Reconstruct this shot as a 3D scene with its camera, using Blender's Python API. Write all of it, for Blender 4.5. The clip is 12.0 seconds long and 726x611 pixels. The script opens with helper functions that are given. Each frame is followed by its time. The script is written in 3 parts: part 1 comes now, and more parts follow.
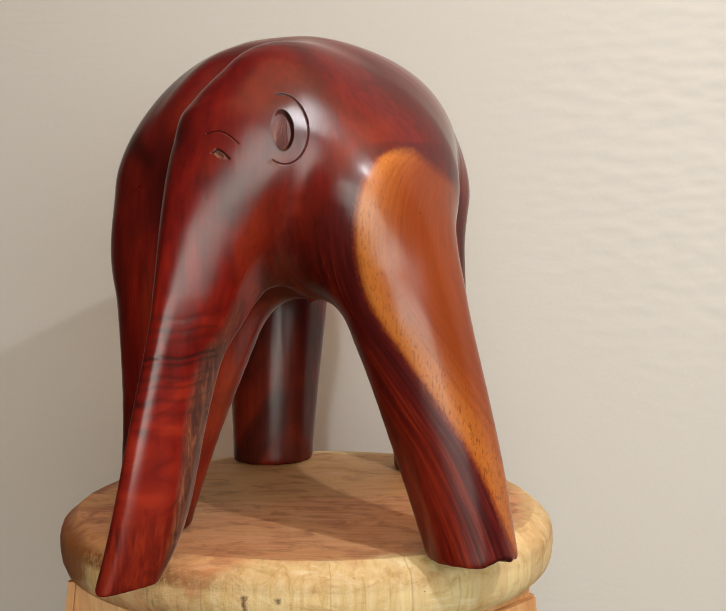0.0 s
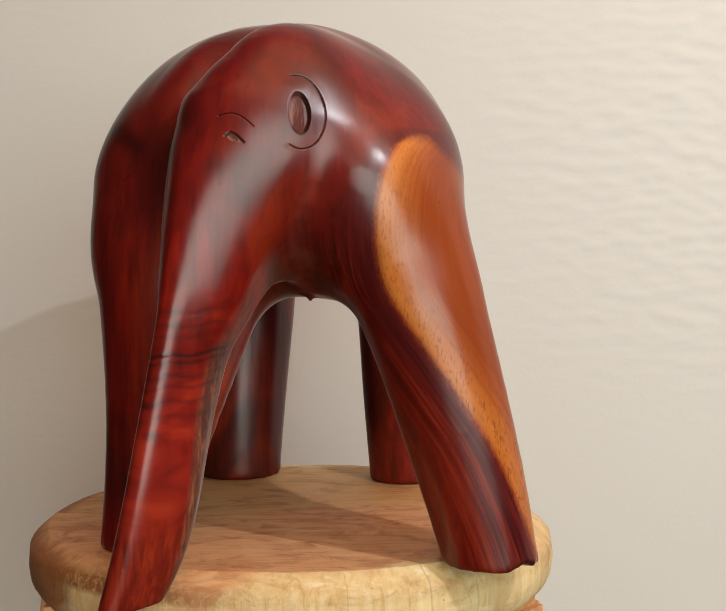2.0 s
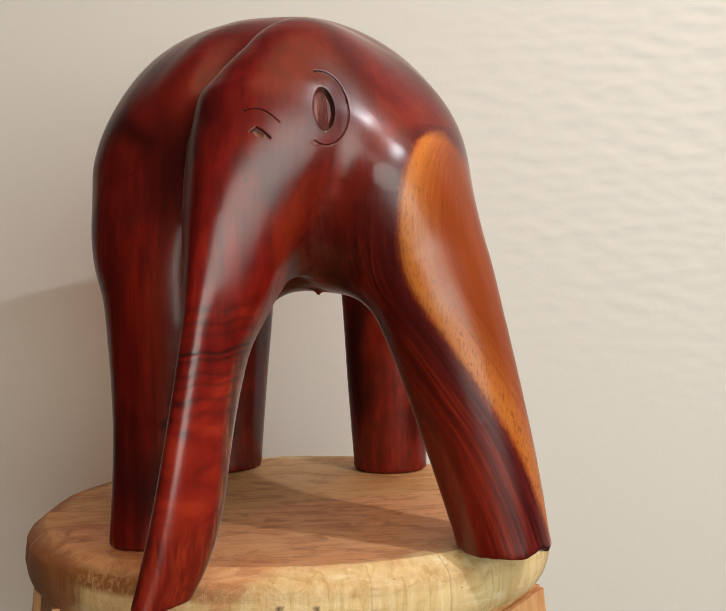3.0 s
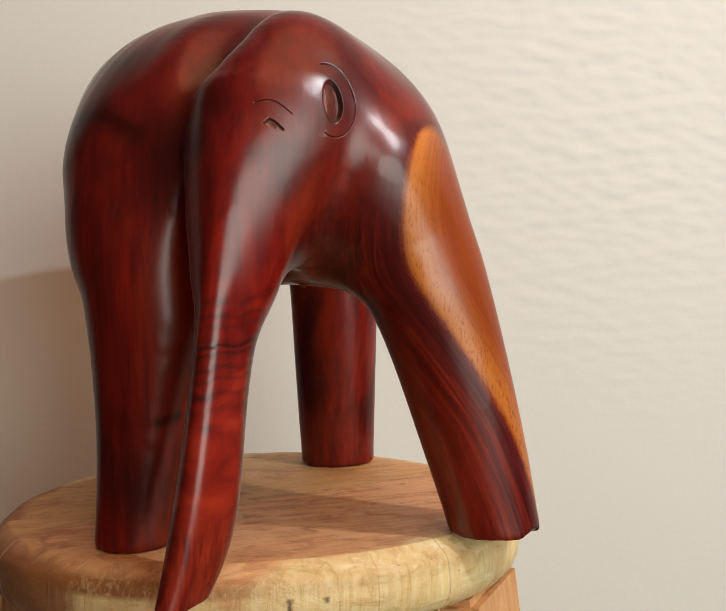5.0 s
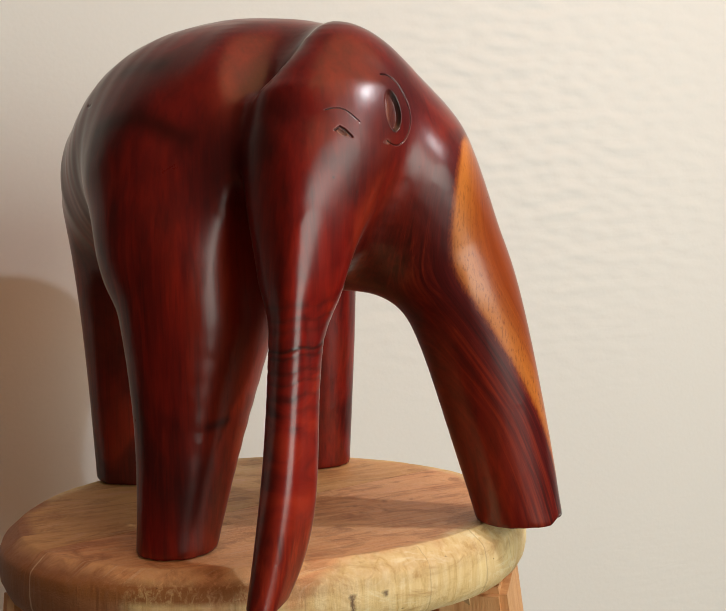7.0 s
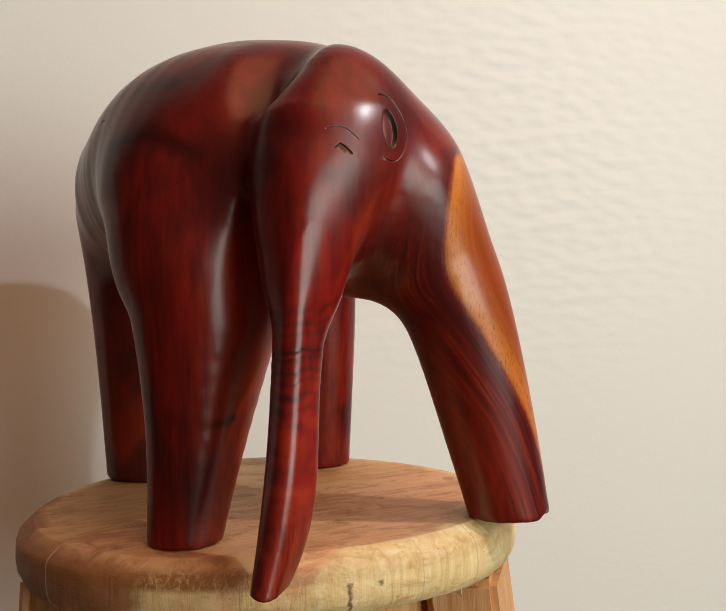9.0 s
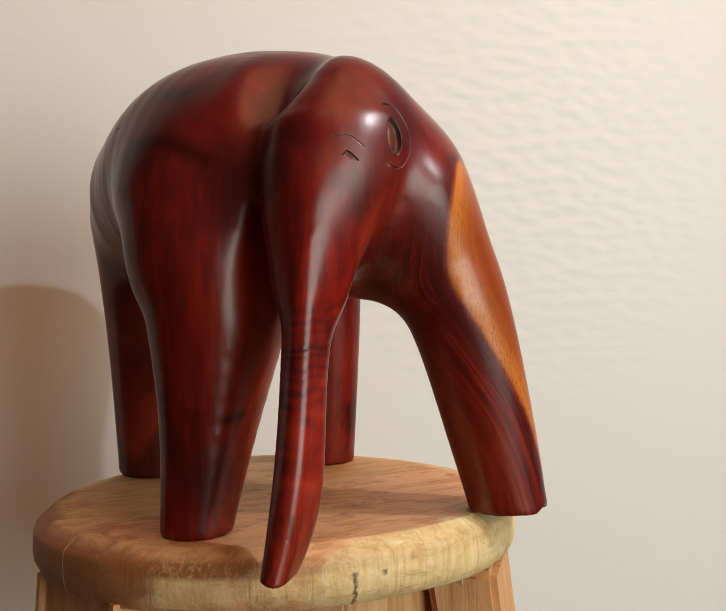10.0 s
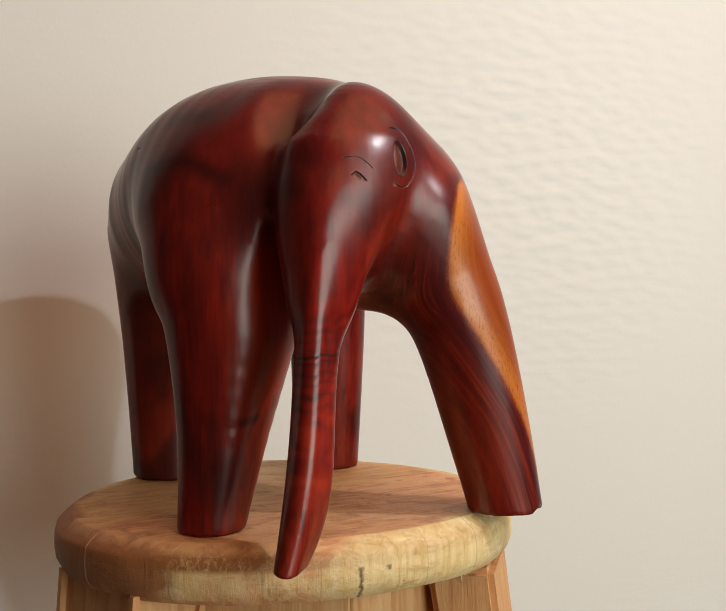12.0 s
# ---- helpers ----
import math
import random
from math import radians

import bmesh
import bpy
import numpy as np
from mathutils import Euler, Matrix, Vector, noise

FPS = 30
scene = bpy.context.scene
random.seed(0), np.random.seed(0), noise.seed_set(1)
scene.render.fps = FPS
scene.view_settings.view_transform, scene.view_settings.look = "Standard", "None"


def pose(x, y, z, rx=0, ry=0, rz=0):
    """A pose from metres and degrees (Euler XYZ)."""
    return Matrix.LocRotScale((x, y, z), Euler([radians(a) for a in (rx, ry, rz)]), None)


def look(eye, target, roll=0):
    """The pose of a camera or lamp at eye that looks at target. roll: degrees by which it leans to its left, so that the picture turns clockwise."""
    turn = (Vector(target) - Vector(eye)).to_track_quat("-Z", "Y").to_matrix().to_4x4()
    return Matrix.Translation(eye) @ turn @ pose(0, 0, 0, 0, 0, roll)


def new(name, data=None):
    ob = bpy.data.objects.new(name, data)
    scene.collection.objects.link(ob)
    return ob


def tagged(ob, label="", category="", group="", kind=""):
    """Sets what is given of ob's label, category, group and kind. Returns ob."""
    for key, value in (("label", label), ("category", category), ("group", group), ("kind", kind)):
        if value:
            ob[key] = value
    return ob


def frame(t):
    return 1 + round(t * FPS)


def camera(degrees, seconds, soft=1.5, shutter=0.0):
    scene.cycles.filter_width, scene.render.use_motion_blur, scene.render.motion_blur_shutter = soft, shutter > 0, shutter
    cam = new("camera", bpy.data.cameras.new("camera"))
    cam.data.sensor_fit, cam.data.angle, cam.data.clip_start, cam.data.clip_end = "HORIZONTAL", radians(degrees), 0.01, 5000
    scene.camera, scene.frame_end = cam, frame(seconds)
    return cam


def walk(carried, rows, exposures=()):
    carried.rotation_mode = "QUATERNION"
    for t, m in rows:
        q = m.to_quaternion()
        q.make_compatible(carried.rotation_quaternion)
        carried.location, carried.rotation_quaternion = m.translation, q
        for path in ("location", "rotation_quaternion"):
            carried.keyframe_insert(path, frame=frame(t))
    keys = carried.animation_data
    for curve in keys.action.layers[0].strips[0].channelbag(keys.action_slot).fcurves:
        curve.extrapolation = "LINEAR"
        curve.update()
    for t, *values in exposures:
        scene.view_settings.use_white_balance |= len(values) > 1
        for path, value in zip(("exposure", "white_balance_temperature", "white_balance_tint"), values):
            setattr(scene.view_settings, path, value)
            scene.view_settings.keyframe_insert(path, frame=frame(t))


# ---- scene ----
cam = camera(38.4, 12.0, soft=1.0)
PATH = [
    (0, (0.0491, 0.0254, 0.6413), (-0.1179, 2.0147, 0.5185), -0.53),
    (0.5, (0.0164, 0.0254, 0.6340), (-0.0677, 2.0213, 0.5393), -0.69),
    (1, (0.0045, 0.0353, 0.6314), (-0.0427, 2.0328, 0.5421), -0.68),
    (1.5, (-0.0135, 0.0463, 0.6286), (-0.0016, 2.0442, 0.5385), -0.65),
    (2, (-0.0301, 0.0522, 0.6199), (0.0339, 2.0500, 0.5527), -0.63),
    (2.5, (-0.0624, 0.0523, 0.6257), (0.0894, 2.0447, 0.5399), -0.81),
    (4.5, (-0.1775, 0.0613, 0.6273), (0.3374, 1.9907, 0.5168), -1.23),
    (5, (-0.1984, 0.0673, 0.6224), (0.3873, 1.9769, 0.5219), -1.43),
    (5.5, (-0.2313, 0.0743, 0.6211), (0.4546, 1.9500, 0.5167), -1.62),
    (6, (-0.2655, 0.0853, 0.6247), (0.5159, 1.9227, 0.5094), -1.73),
    (6.5, (-0.3235, 0.1053, 0.6243), (0.6026, 1.8751, 0.5233), -1.75),
    (8.5, (-0.3465, 0.0773, 0.6228), (0.5817, 1.8469, 0.5399), -1.65),
    (9, (-0.3515, 0.0673, 0.6237), (0.5734, 1.8389, 0.5457), -1.45),
    (9.5, (-0.3584, 0.0533, 0.6206), (0.5603, 1.8286, 0.5563), -1.45),
    (10, (-0.3654, 0.0433, 0.6215), (0.5541, 1.8181, 0.5543), -1.35),
    (10.5, (-0.3694, 0.0363, 0.6215), (0.5485, 1.8120, 0.5571), -1.25),
    (11, (-0.3755, 0.0283, 0.6223), (0.5467, 1.8021, 0.5652), -1.15),
    (11.5, (-0.3814, 0.0183, 0.6212), (0.5406, 1.7923, 0.5691), -1.15),
    (12, (-0.3914, 0.0073, 0.6210), (0.5335, 1.7801, 0.5800), -1.05),
]
walk(cam, [(t, look(eye, target, roll)) for t, eye, target, roll in PATH])


# ---- light ----
world = bpy.data.worlds.new("world")
scene.world = world
world.use_nodes = True
world.node_tree.nodes["Background"].inputs[0].default_value = (0.9, 0.72, 0.55, 1)
world.node_tree.nodes["Background"].inputs[1].default_value = 0.02
scene.view_settings.exposure = 0.0


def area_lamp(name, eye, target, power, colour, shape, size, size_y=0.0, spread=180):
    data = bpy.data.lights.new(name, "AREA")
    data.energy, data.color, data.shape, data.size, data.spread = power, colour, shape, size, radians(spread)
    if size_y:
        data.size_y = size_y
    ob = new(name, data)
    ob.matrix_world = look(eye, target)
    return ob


ROOM = pose(0, 0, 0, 0, 0, -9)
WALL_Y, WEST, EAST, BACK, HIGH = 1.1856, -0.9, 3.0, -2.0, 2.5
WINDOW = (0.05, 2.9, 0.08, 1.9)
bulb = bpy.data.lights.new("key_bulb", "POINT")
bulb.energy, bulb.color, bulb.shadow_soft_size = 11.8, (0.92, 0.96, 1.0), 0.011
new("key_bulb", bulb).location = (0.398, 0.168, 1.135)
# daylight through the window behind the camera, and an added warm fill from an unseen source overhead
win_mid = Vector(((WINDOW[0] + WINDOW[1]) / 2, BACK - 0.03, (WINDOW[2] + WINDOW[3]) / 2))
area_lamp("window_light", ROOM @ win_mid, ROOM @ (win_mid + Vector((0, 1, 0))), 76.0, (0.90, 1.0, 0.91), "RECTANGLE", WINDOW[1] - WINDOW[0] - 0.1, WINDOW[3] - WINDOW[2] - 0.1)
area_lamp("ceiling_lamp", (0.62, -0.5, 2.48), (0.62, -0.5, 0.0), 31.0, (1.0, 0.45, 0.18), "DISK", 2.9)

# ---- materials ----


def material(name):
    m = bpy.data.materials.new(name)
    m.use_nodes = True
    nodes = m.node_tree.nodes
    return m, nodes, m.node_tree.links, nodes["Principled BSDF"]


def coords(nodes, links, scale=(1, 1, 1), turn=(0, 0, 0)):
    c, mp = nodes.new("ShaderNodeTexCoord"), nodes.new("ShaderNodeMapping")
    mp.inputs["Scale"].default_value = scale
    mp.inputs["Rotation"].default_value = [radians(a) for a in turn]
    links.new(c.outputs["Object"], mp.inputs["Vector"])
    return mp.outputs["Vector"]


def noise_tex(nodes, links, vector, scale, detail=4, rough=0.55, distort=0.0):
    n = nodes.new("ShaderNodeTexNoise")
    n.inputs["Scale"].default_value, n.inputs["Detail"].default_value = scale, detail
    n.inputs["Roughness"].default_value, n.inputs["Distortion"].default_value = rough, distort
    links.new(vector, n.inputs["Vector"])
    return n.outputs["Fac"]


def ramp(nodes, links, fac, stops, smooth=False):
    r = nodes.new("ShaderNodeValToRGB")
    if smooth:
        r.color_ramp.interpolation = "EASE"
    e = r.color_ramp.elements
    while len(e) < len(stops):
        e.new(0.5)
    for k, (at, c) in zip(e, stops):
        k.position, k.color = at, (*c, 1) if len(c) == 3 else c
    links.new(fac, r.inputs["Fac"])
    return r.outputs["Color"]


def grey(v):
    return (v, v, v)


def mix(nodes, links, fac, a, b, mode="MIX"):
    m = nodes.new("ShaderNodeMix")
    m.data_type, m.blend_type = "RGBA", mode
    for sock, val in ((m.inputs[0], fac), (m.inputs[6], a), (m.inputs[7], b)):
        if isinstance(val, (int, float)):
            sock.default_value = val
        elif isinstance(val, tuple):
            sock.default_value = (*val, 1)
        else:
            links.new(val, sock)
    return m.outputs[2]


def calc(nodes, links, op, a, b=0.0, clamp=False):
    m = nodes.new("ShaderNodeMath")
    m.operation, m.use_clamp = op, clamp
    for sock, val in zip(m.inputs, (a, b)):
        if isinstance(val, (int, float)):
            sock.default_value = val
        else:
            links.new(val, sock)
    return m.outputs[0]


def bump(nodes, links, bsdf, height, strength, distance):
    b = nodes.new("ShaderNodeBump")
    b.inputs["Strength"].default_value, b.inputs["Distance"].default_value = strength, distance
    links.new(height, b.inputs["Height"])
    links.new(b.outputs["Normal"], bsdf.inputs["Normal"])


# middle of the dappled light that is modelled as relief
DAPPLES = (-0.80, -0.06, -0.46)


def wall_paint(name, colour, relief):
    m, n, l, b = material(name)
    v = coords(n, l)
    big = noise_tex(n, l, v, 1.3, 3)
    fine = noise_tex(n, l, v, 220, 3)
    c = mix(n, l, big, tuple(k * 0.96 for k in colour), colour)
    l.new(mix(n, l, 0.05, c, fine, "OVERLAY"), b.inputs["Base Color"])
    b.inputs["Roughness"].default_value = 0.85
    # long ripples, leaning a little: relief standing in for light streaks
    rv = coords(n, l, (6, 6, 24), (0, 7, 0))
    ripple = calc(n, l, "MULTIPLY", noise_tex(n, l, rv, 3.2, 2, 0.4, 0.3), ramp(n, l, noise_tex(n, l, v, 2.6, 2), [(0.42, grey(0.0)), (0.62, grey(1.0))]))
    h = calc(n, l, "ADD", calc(n, l, "MULTIPLY", ripple, relief * 0.5), calc(n, l, "MULTIPLY", fine, 0.00015))
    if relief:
        # rows of dappled light on the wall, shaped as shallow relief
        dapple = noise_tex(n, l, coords(n, l, (34, 34, 74), (0, 14, 0)), 1.0, 0, 0.4)
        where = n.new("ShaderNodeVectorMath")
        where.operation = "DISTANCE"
        where.inputs[1].default_value = DAPPLES
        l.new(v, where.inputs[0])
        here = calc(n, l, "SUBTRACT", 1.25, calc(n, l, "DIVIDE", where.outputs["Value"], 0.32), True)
        h = calc(n, l, "ADD", h, calc(n, l, "MULTIPLY", calc(n, l, "MULTIPLY", dapple, here), relief * 2.6))
    bump(n, l, b, h, 1.0, 1.0)
    return m


SHEEN = 0.24


def statue_wood():
    """Polished dark red rosewood with a wedge of pale orange sapwood down one foreleg."""
    m, n, l, b = material("polished_rosewood")
    v = coords(n, l)
    sep = n.new("ShaderNodeSeparateXYZ")
    l.new(v, sep.inputs[0])
    x, y, z = sep.outputs
    grain = noise_tex(n, l, coords(n, l, (30, 30, 3.0), (5, 8, 0)), 5, 5, 0.55, 0.5)
    cloud = noise_tex(n, l, coords(n, l, (1, 1, 0.6), (12, 20, 0)), 11, 4, 0.5, 1.0)
    glow = noise_tex(n, l, coords(n, l, (1.3, 1.3, 0.45), (-10, 14, 40)), 9, 3, 0.5, 0.7)
    figure = noise_tex(n, l, coords(n, l, (1, 1, 2.4), (25, 32, 0)), 17, 4, 0.55, 1.2)
    heart = ramp(n, l, grain, [(0.30, (0.080, 0.0022, 0.0015)), (0.5, (0.175, 0.0050, 0.0026)), (0.75, (0.30, 0.014, 0.0045))])
    heart = mix(n, l, ramp(n, l, glow, [(0.48, grey(0.0)), (0.70, grey(0.75))], True), heart, (0.32, 0.034, 0.009))
    heart = mix(n, l, ramp(n, l, cloud, [(0.44, grey(0.0)), (0.66, grey(0.85))], True), heart, (0.034, 0.0016, 0.0020))
    fine = noise_tex(n, l, coords(n, l, (160, 160, 9), (5, 8, 0)), 3, 4, 0.65, 0.3)
    heart = mix(n, l, ramp(n, l, fine, [(0.50, grey(0.0)), (0.68, grey(0.30))]), heart, (0.030, 0.0016, 0.0016))
    heart = mix(n, l, ramp(n, l, fine, [(0.32, grey(0.25)), (0.48, grey(0.0))]), heart, (0.27, 0.018, 0.006))
    # the crown is a cooler, purple red
    heart = mix(n, l, calc(n, l, "MULTIPLY", calc(n, l, "MULTIPLY", calc(n, l, "SUBTRACT", z, 0.16), 8.0, True), 0.6), heart, mix(n, l, cloud, (0.16, 0.011, 0.013), (0.055, 0.0036, 0.006)))
    # curled figure across the lower trunk
    on_trunk = calc(n, l, "MULTIPLY", calc(n, l, "MULTIPLY", calc(n, l, "SUBTRACT", -0.148, y), 80, True), calc(n, l, "MULTIPLY", calc(n, l, "SUBTRACT", 0.185, z), 12, True))
    curl = ramp(n, l, figure, [(0.36, (0.085, 0.0036, 0.0036)), (0.48, (0.22, 0.010, 0.0054)), (0.66, (0.37, 0.028, 0.010))])
    tip = ramp(n, l, noise_tex(n, l, coords(n, l, (75, 75, 7), (8, 14, 0)), 3, 4, 0.6, 0.5), [(0.36, (0.10, 0.0046, 0.0034)), (0.5, (0.18, 0.010, 0.0052)), (0.66, (0.31, 0.026, 0.009))])
    low = calc(n, l, "MULTIPLY", calc(n, l, "SUBTRACT", 0.045, z), 60, True)
    curl = mix(n, l, low, curl, tip)
    heart = mix(n, l, calc(n, l, "MULTIPLY", calc(n, l, "MULTIPLY", on_trunk, calc(n, l, "MULTIPLY", calc(n, l, "SUBTRACT", -0.02, x), 80, True)), 0.8), heart, curl)
    edge = n.new("ShaderNodeFloatCurve")
    points = edge.mapping.curves[0].points
    shape = [(0.0, 1.08), (0.104, 0.99), (0.2, 0.89), (0.276, 0.8), (0.36, 0.665), (0.44, 0.53), (0.516, 0.40), (0.58, 0.29), (0.64, 0.205), (0.7, 0.165), (0.79, 0.148), (0.86, 0.17), (0.93, 0.235), (0.983, 0.37), (1.0, 0.6)]
    for i, (px, py) in enumerate(shape):
        if i < 2:
            points[i].location = (px, py)
        else:
            points.new(px, py)
    edge.mapping.update()
    zz = calc(n, l, "DIVIDE", z, 0.25)
    l.new(zz, edge.inputs["Value"])
    lim = calc(n, l, "ADD", calc(n, l, "MULTIPLY", edge.outputs[0], 0.1), 0.028)
    wob = calc(n, l, "MULTIPLY", calc(n, l, "SUBTRACT", noise_tex(n, l, coords(n, l, (60, 60, 22)), 12, 5, 0.75), 0.5), 0.0075)
    # growth rings run along the edge of the sapwood
    off = calc(n, l, "SUBTRACT", x, lim)
    ring_v = n.new("ShaderNodeCombineXYZ")
    for sock, val, k in zip(ring_v.inputs, (off, y, z), (420, 60, 14)):
        l.new(calc(n, l, "MULTIPLY", val, k), sock)
    rings = noise_tex(n, l, ring_v.outputs[0], 1.0, 5, 0.65, 0.5)
    wide = n.new("ShaderNodeVectorMath")
    wide.operation = "SCALE"
    wide.inputs[3].default_value = 0.22
    l.new(ring_v.outputs[0], wide.inputs[0])
    bands = noise_tex(n, l, wide.outputs[0], 1.0, 3, 0.5, 0.4)
    foreleg = calc(n, l, "MULTIPLY", calc(n, l, "MULTIPLY", calc(n, l, "SUBTRACT", -0.085, y), 40, True), calc(n, l, "MULTIPLY", calc(n, l, "ADD", off, 0.055), 24, True))
    foreleg = calc(n, l, "MULTIPLY", foreleg, calc(n, l, "MULTIPLY", calc(n, l, "SUBTRACT", 0.235, z), 16, True))
    sap = ramp(n, l, calc(n, l, "ADD", calc(n, l, "MULTIPLY", rings, 0.6), calc(n, l, "MULTIPLY", bands, 0.4)), [(0.36, (0.13, 0.019, 0.005)), (0.5, (0.32, 0.058, 0.009)), (0.64, (0.46, 0.112, 0.017))])
    pale = calc(n, l, "MULTIPLY", calc(n, l, "MULTIPLY", calc(n, l, "SUBTRACT", off, 0.002), 300, True), calc(n, l, "MULTIPLY", calc(n, l, "SUBTRACT", 0.032, off), 42, True))
    sap = mix(n, l, calc(n, l, "MULTIPLY", pale, calc(n, l, "ADD", calc(n, l, "MULTIPLY", bands, 1.0), 0.15)), sap, (0.60, 0.20, 0.036))
    fleck = noise_tex(n, l, coords(n, l, (60, 60, 18)), 13, 3, 0.65)
    sap = mix(n, l, calc(n, l, "MULTIPLY", ramp(n, l, fleck, [(0.53, grey(0.0)), (0.66, grey(1.0))]), calc(n, l, "SUBTRACT", 0.85, calc(n, l, "MULTIPLY", z, 2.2), True)), sap, (0.12, 0.018, 0.006))
    leg_heart = ramp(n, l, calc(n, l, "ADD", calc(n, l, "MULTIPLY", rings, 0.55), calc(n, l, "MULTIPLY", bands, 0.45)), [(0.38, (0.030, 0.0018, 0.0018)), (0.5, (0.13, 0.0070, 0.0040)), (0.62, (0.31, 0.030, 0.008))])
    heart = mix(n, l, foreleg, heart, leg_heart)
    side = calc(n, l, "ADD", off, wob)
    side = calc(n, l, "MULTIPLY", side, 320, True)
    slope = calc(n, l, "MULTIPLY", calc(n, l, "MAXIMUM", calc(n, l, "SUBTRACT", x, 0.078), 0.0), 0.75)
    top = calc(n, l, "MULTIPLY", calc(n, l, "ADD", calc(n, l, "SUBTRACT", calc(n, l, "SUBTRACT", 0.2475, slope), z), wob), 130, True)
    # the sapwood reddens towards the outside of the leg
    sap = mix(n, l, calc(n, l, "MULTIPLY", calc(n, l, "SUBTRACT", x, calc(n, l, "ADD", lim, 0.010)), 42, True), sap, mix(n, l, rings, (0.17, 0.026, 0.005), (0.33, 0.060, 0.010)))
    back = calc(n, l, "MULTIPLY", calc(n, l, "SUBTRACT", -0.085, y), 60, True)
    mask = calc(n, l, "MULTIPLY", calc(n, l, "MULTIPLY", side, top), back)
    # a dark purple band of heartwood runs along the sapwood
    band = calc(n, l, "MULTIPLY", calc(n, l, "ADD", off, 0.020), 70, True)
    band = calc(n, l, "MULTIPLY", band, calc(n, l, "MULTIPLY", calc(n, l, "SUBTRACT", -0.07, y), 30, True))
    heart = mix(n, l, calc(n, l, "MULTIPLY", band, calc(n, l, "ADD", calc(n, l, "MULTIPLY", bands, 0.7), 0.2)), heart, mix(n, l, rings, (0.035, 0.0035, 0.005), (0.11, 0.011, 0.015)))
    # dark veins on the flank
    vein = n.new("ShaderNodeAttribute")
    vein.attribute_name = "vein"
    heart = mix(n, l, calc(n, l, "MULTIPLY", vein.outputs["Fac"], calc(n, l, "ADD", calc(n, l, "MULTIPLY", grain, 0.6), 0.45)), heart, (0.022, 0.0012, 0.0014))
    # one face of the trunk is left rough from the saw
    raw = n.new("ShaderNodeAttribute")
    raw.attribute_name = "rough_cut"
    bark = noise_tex(n, l, coords(n, l, (1, 1, 0.35)), 150, 4, 0.7, 0.8)
    heart = mix(n, l, calc(n, l, "MULTIPLY", raw.outputs["Fac"], 0.9), heart, ramp(n, l, bark, [(0.34, (0.030, 0.008, 0.005)), (0.52, (0.14, 0.034, 0.014)), (0.68, (0.36, 0.12, 0.045))]))
    # shade painted into the carved lines, along with dark rings and small marks
    darkness = n.new("ShaderNodeAttribute")
    darkness.attribute_name = "shade_marks"
    l.new(mix(n, l, darkness.outputs["Fac"], mix(n, l, mask, heart, sap), (0.010, 0.004, 0.003)), b.inputs["Base Color"])
    pits = noise_tex(n, l, coords(n, l, (40, 40, 10)), 30, 3)
    h = calc(n, l, "ADD", calc(n, l, "MULTIPLY", grain, 0.00018), calc(n, l, "MULTIPLY", ramp(n, l, pits, [(0.2, grey(0.0)), (0.34, grey(1.0))]), 0.00002))
    h = calc(n, l, "ADD", h, calc(n, l, "MULTIPLY", calc(n, l, "MULTIPLY", bark, raw.outputs["Fac"]), 0.0030))
    bump(n, l, b, h, 0.6, 1.0)
    # hand-rubbed oil polish: a soft sheen over the wood
    rub = noise_tex(n, l, v, 45, 5, 0.65)
    b.inputs["Specular IOR Level"].default_value = 0.0
    b.inputs["Roughness"].default_value = 0.6
    worn = calc(n, l, "ADD", calc(n, l, "MULTIPLY", rub, 0.12), SHEEN)
    gloss, blend, edge_on = n.new("ShaderNodeBsdfGlossy"), n.new("ShaderNodeMixShader"), n.new("ShaderNodeLayerWeight")
    edge_on.inputs["Blend"].default_value = 0.5
    l.new(calc(n, l, "ADD", worn, calc(n, l, "MULTIPLY", raw.outputs["Fac"], 0.35)), gloss.inputs["Roughness"])
    l.new(b.inputs["Normal"].links[0].from_socket, gloss.inputs["Normal"])
    l.new(calc(n, l, "ADD", calc(n, l, "MULTIPLY", calc(n, l, "POWER", edge_on.outputs["Facing"], 7.0), 0.75), 0.058), blend.inputs[0])
    l.new(b.outputs[0], blend.inputs[1])
    l.new(gloss.outputs[0], blend.inputs[2])
    l.new(blend.outputs[0], n["Material Output"].inputs["Surface"])
    return m


def raw_wood(name, dark, mid, pale, scale=(3, 30, 30), turn=(0, 0, 0), rough=0.62, marks=0.5):
    m, n, l, b = material(name)
    v = coords(n, l, scale, turn)
    grain = noise_tex(n, l, v, 4, 6, 0.6, 0.9)
    fine = noise_tex(n, l, v, 22, 3, 0.7)
    blot = noise_tex(n, l, coords(n, l), 16, 4, 0.6, 0.5)
    c = ramp(n, l, grain, [(0.3, dark), (0.5, mid), (0.72, pale)])
    c = mix(n, l, calc(n, l, "MULTIPLY", ramp(n, l, blot, [(0.5, grey(0.0)), (0.75, grey(1.0))]), marks), c, dark)
    info = n.new("ShaderNodeObjectInfo")
    hue = n.new("ShaderNodeHueSaturation")
    l.new(calc(n, l, "ADD", calc(n, l, "MULTIPLY", info.outputs["Random"], 0.16), 0.92), hue.inputs["Value"])
    l.new(mix(n, l, 0.12, c, fine, "OVERLAY"), hue.inputs["Color"])
    l.new(hue.outputs[0], b.inputs["Base Color"])
    l.new(calc(n, l, "ADD", calc(n, l, "MULTIPLY", fine, 0.2), rough - 0.1), b.inputs["Roughness"])
    bump(n, l, b, calc(n, l, "ADD", calc(n, l, "MULTIPLY", fine, 0.0005), calc(n, l, "MULTIPLY", grain, 0.0006)), 0.7, 1.0)
    return m


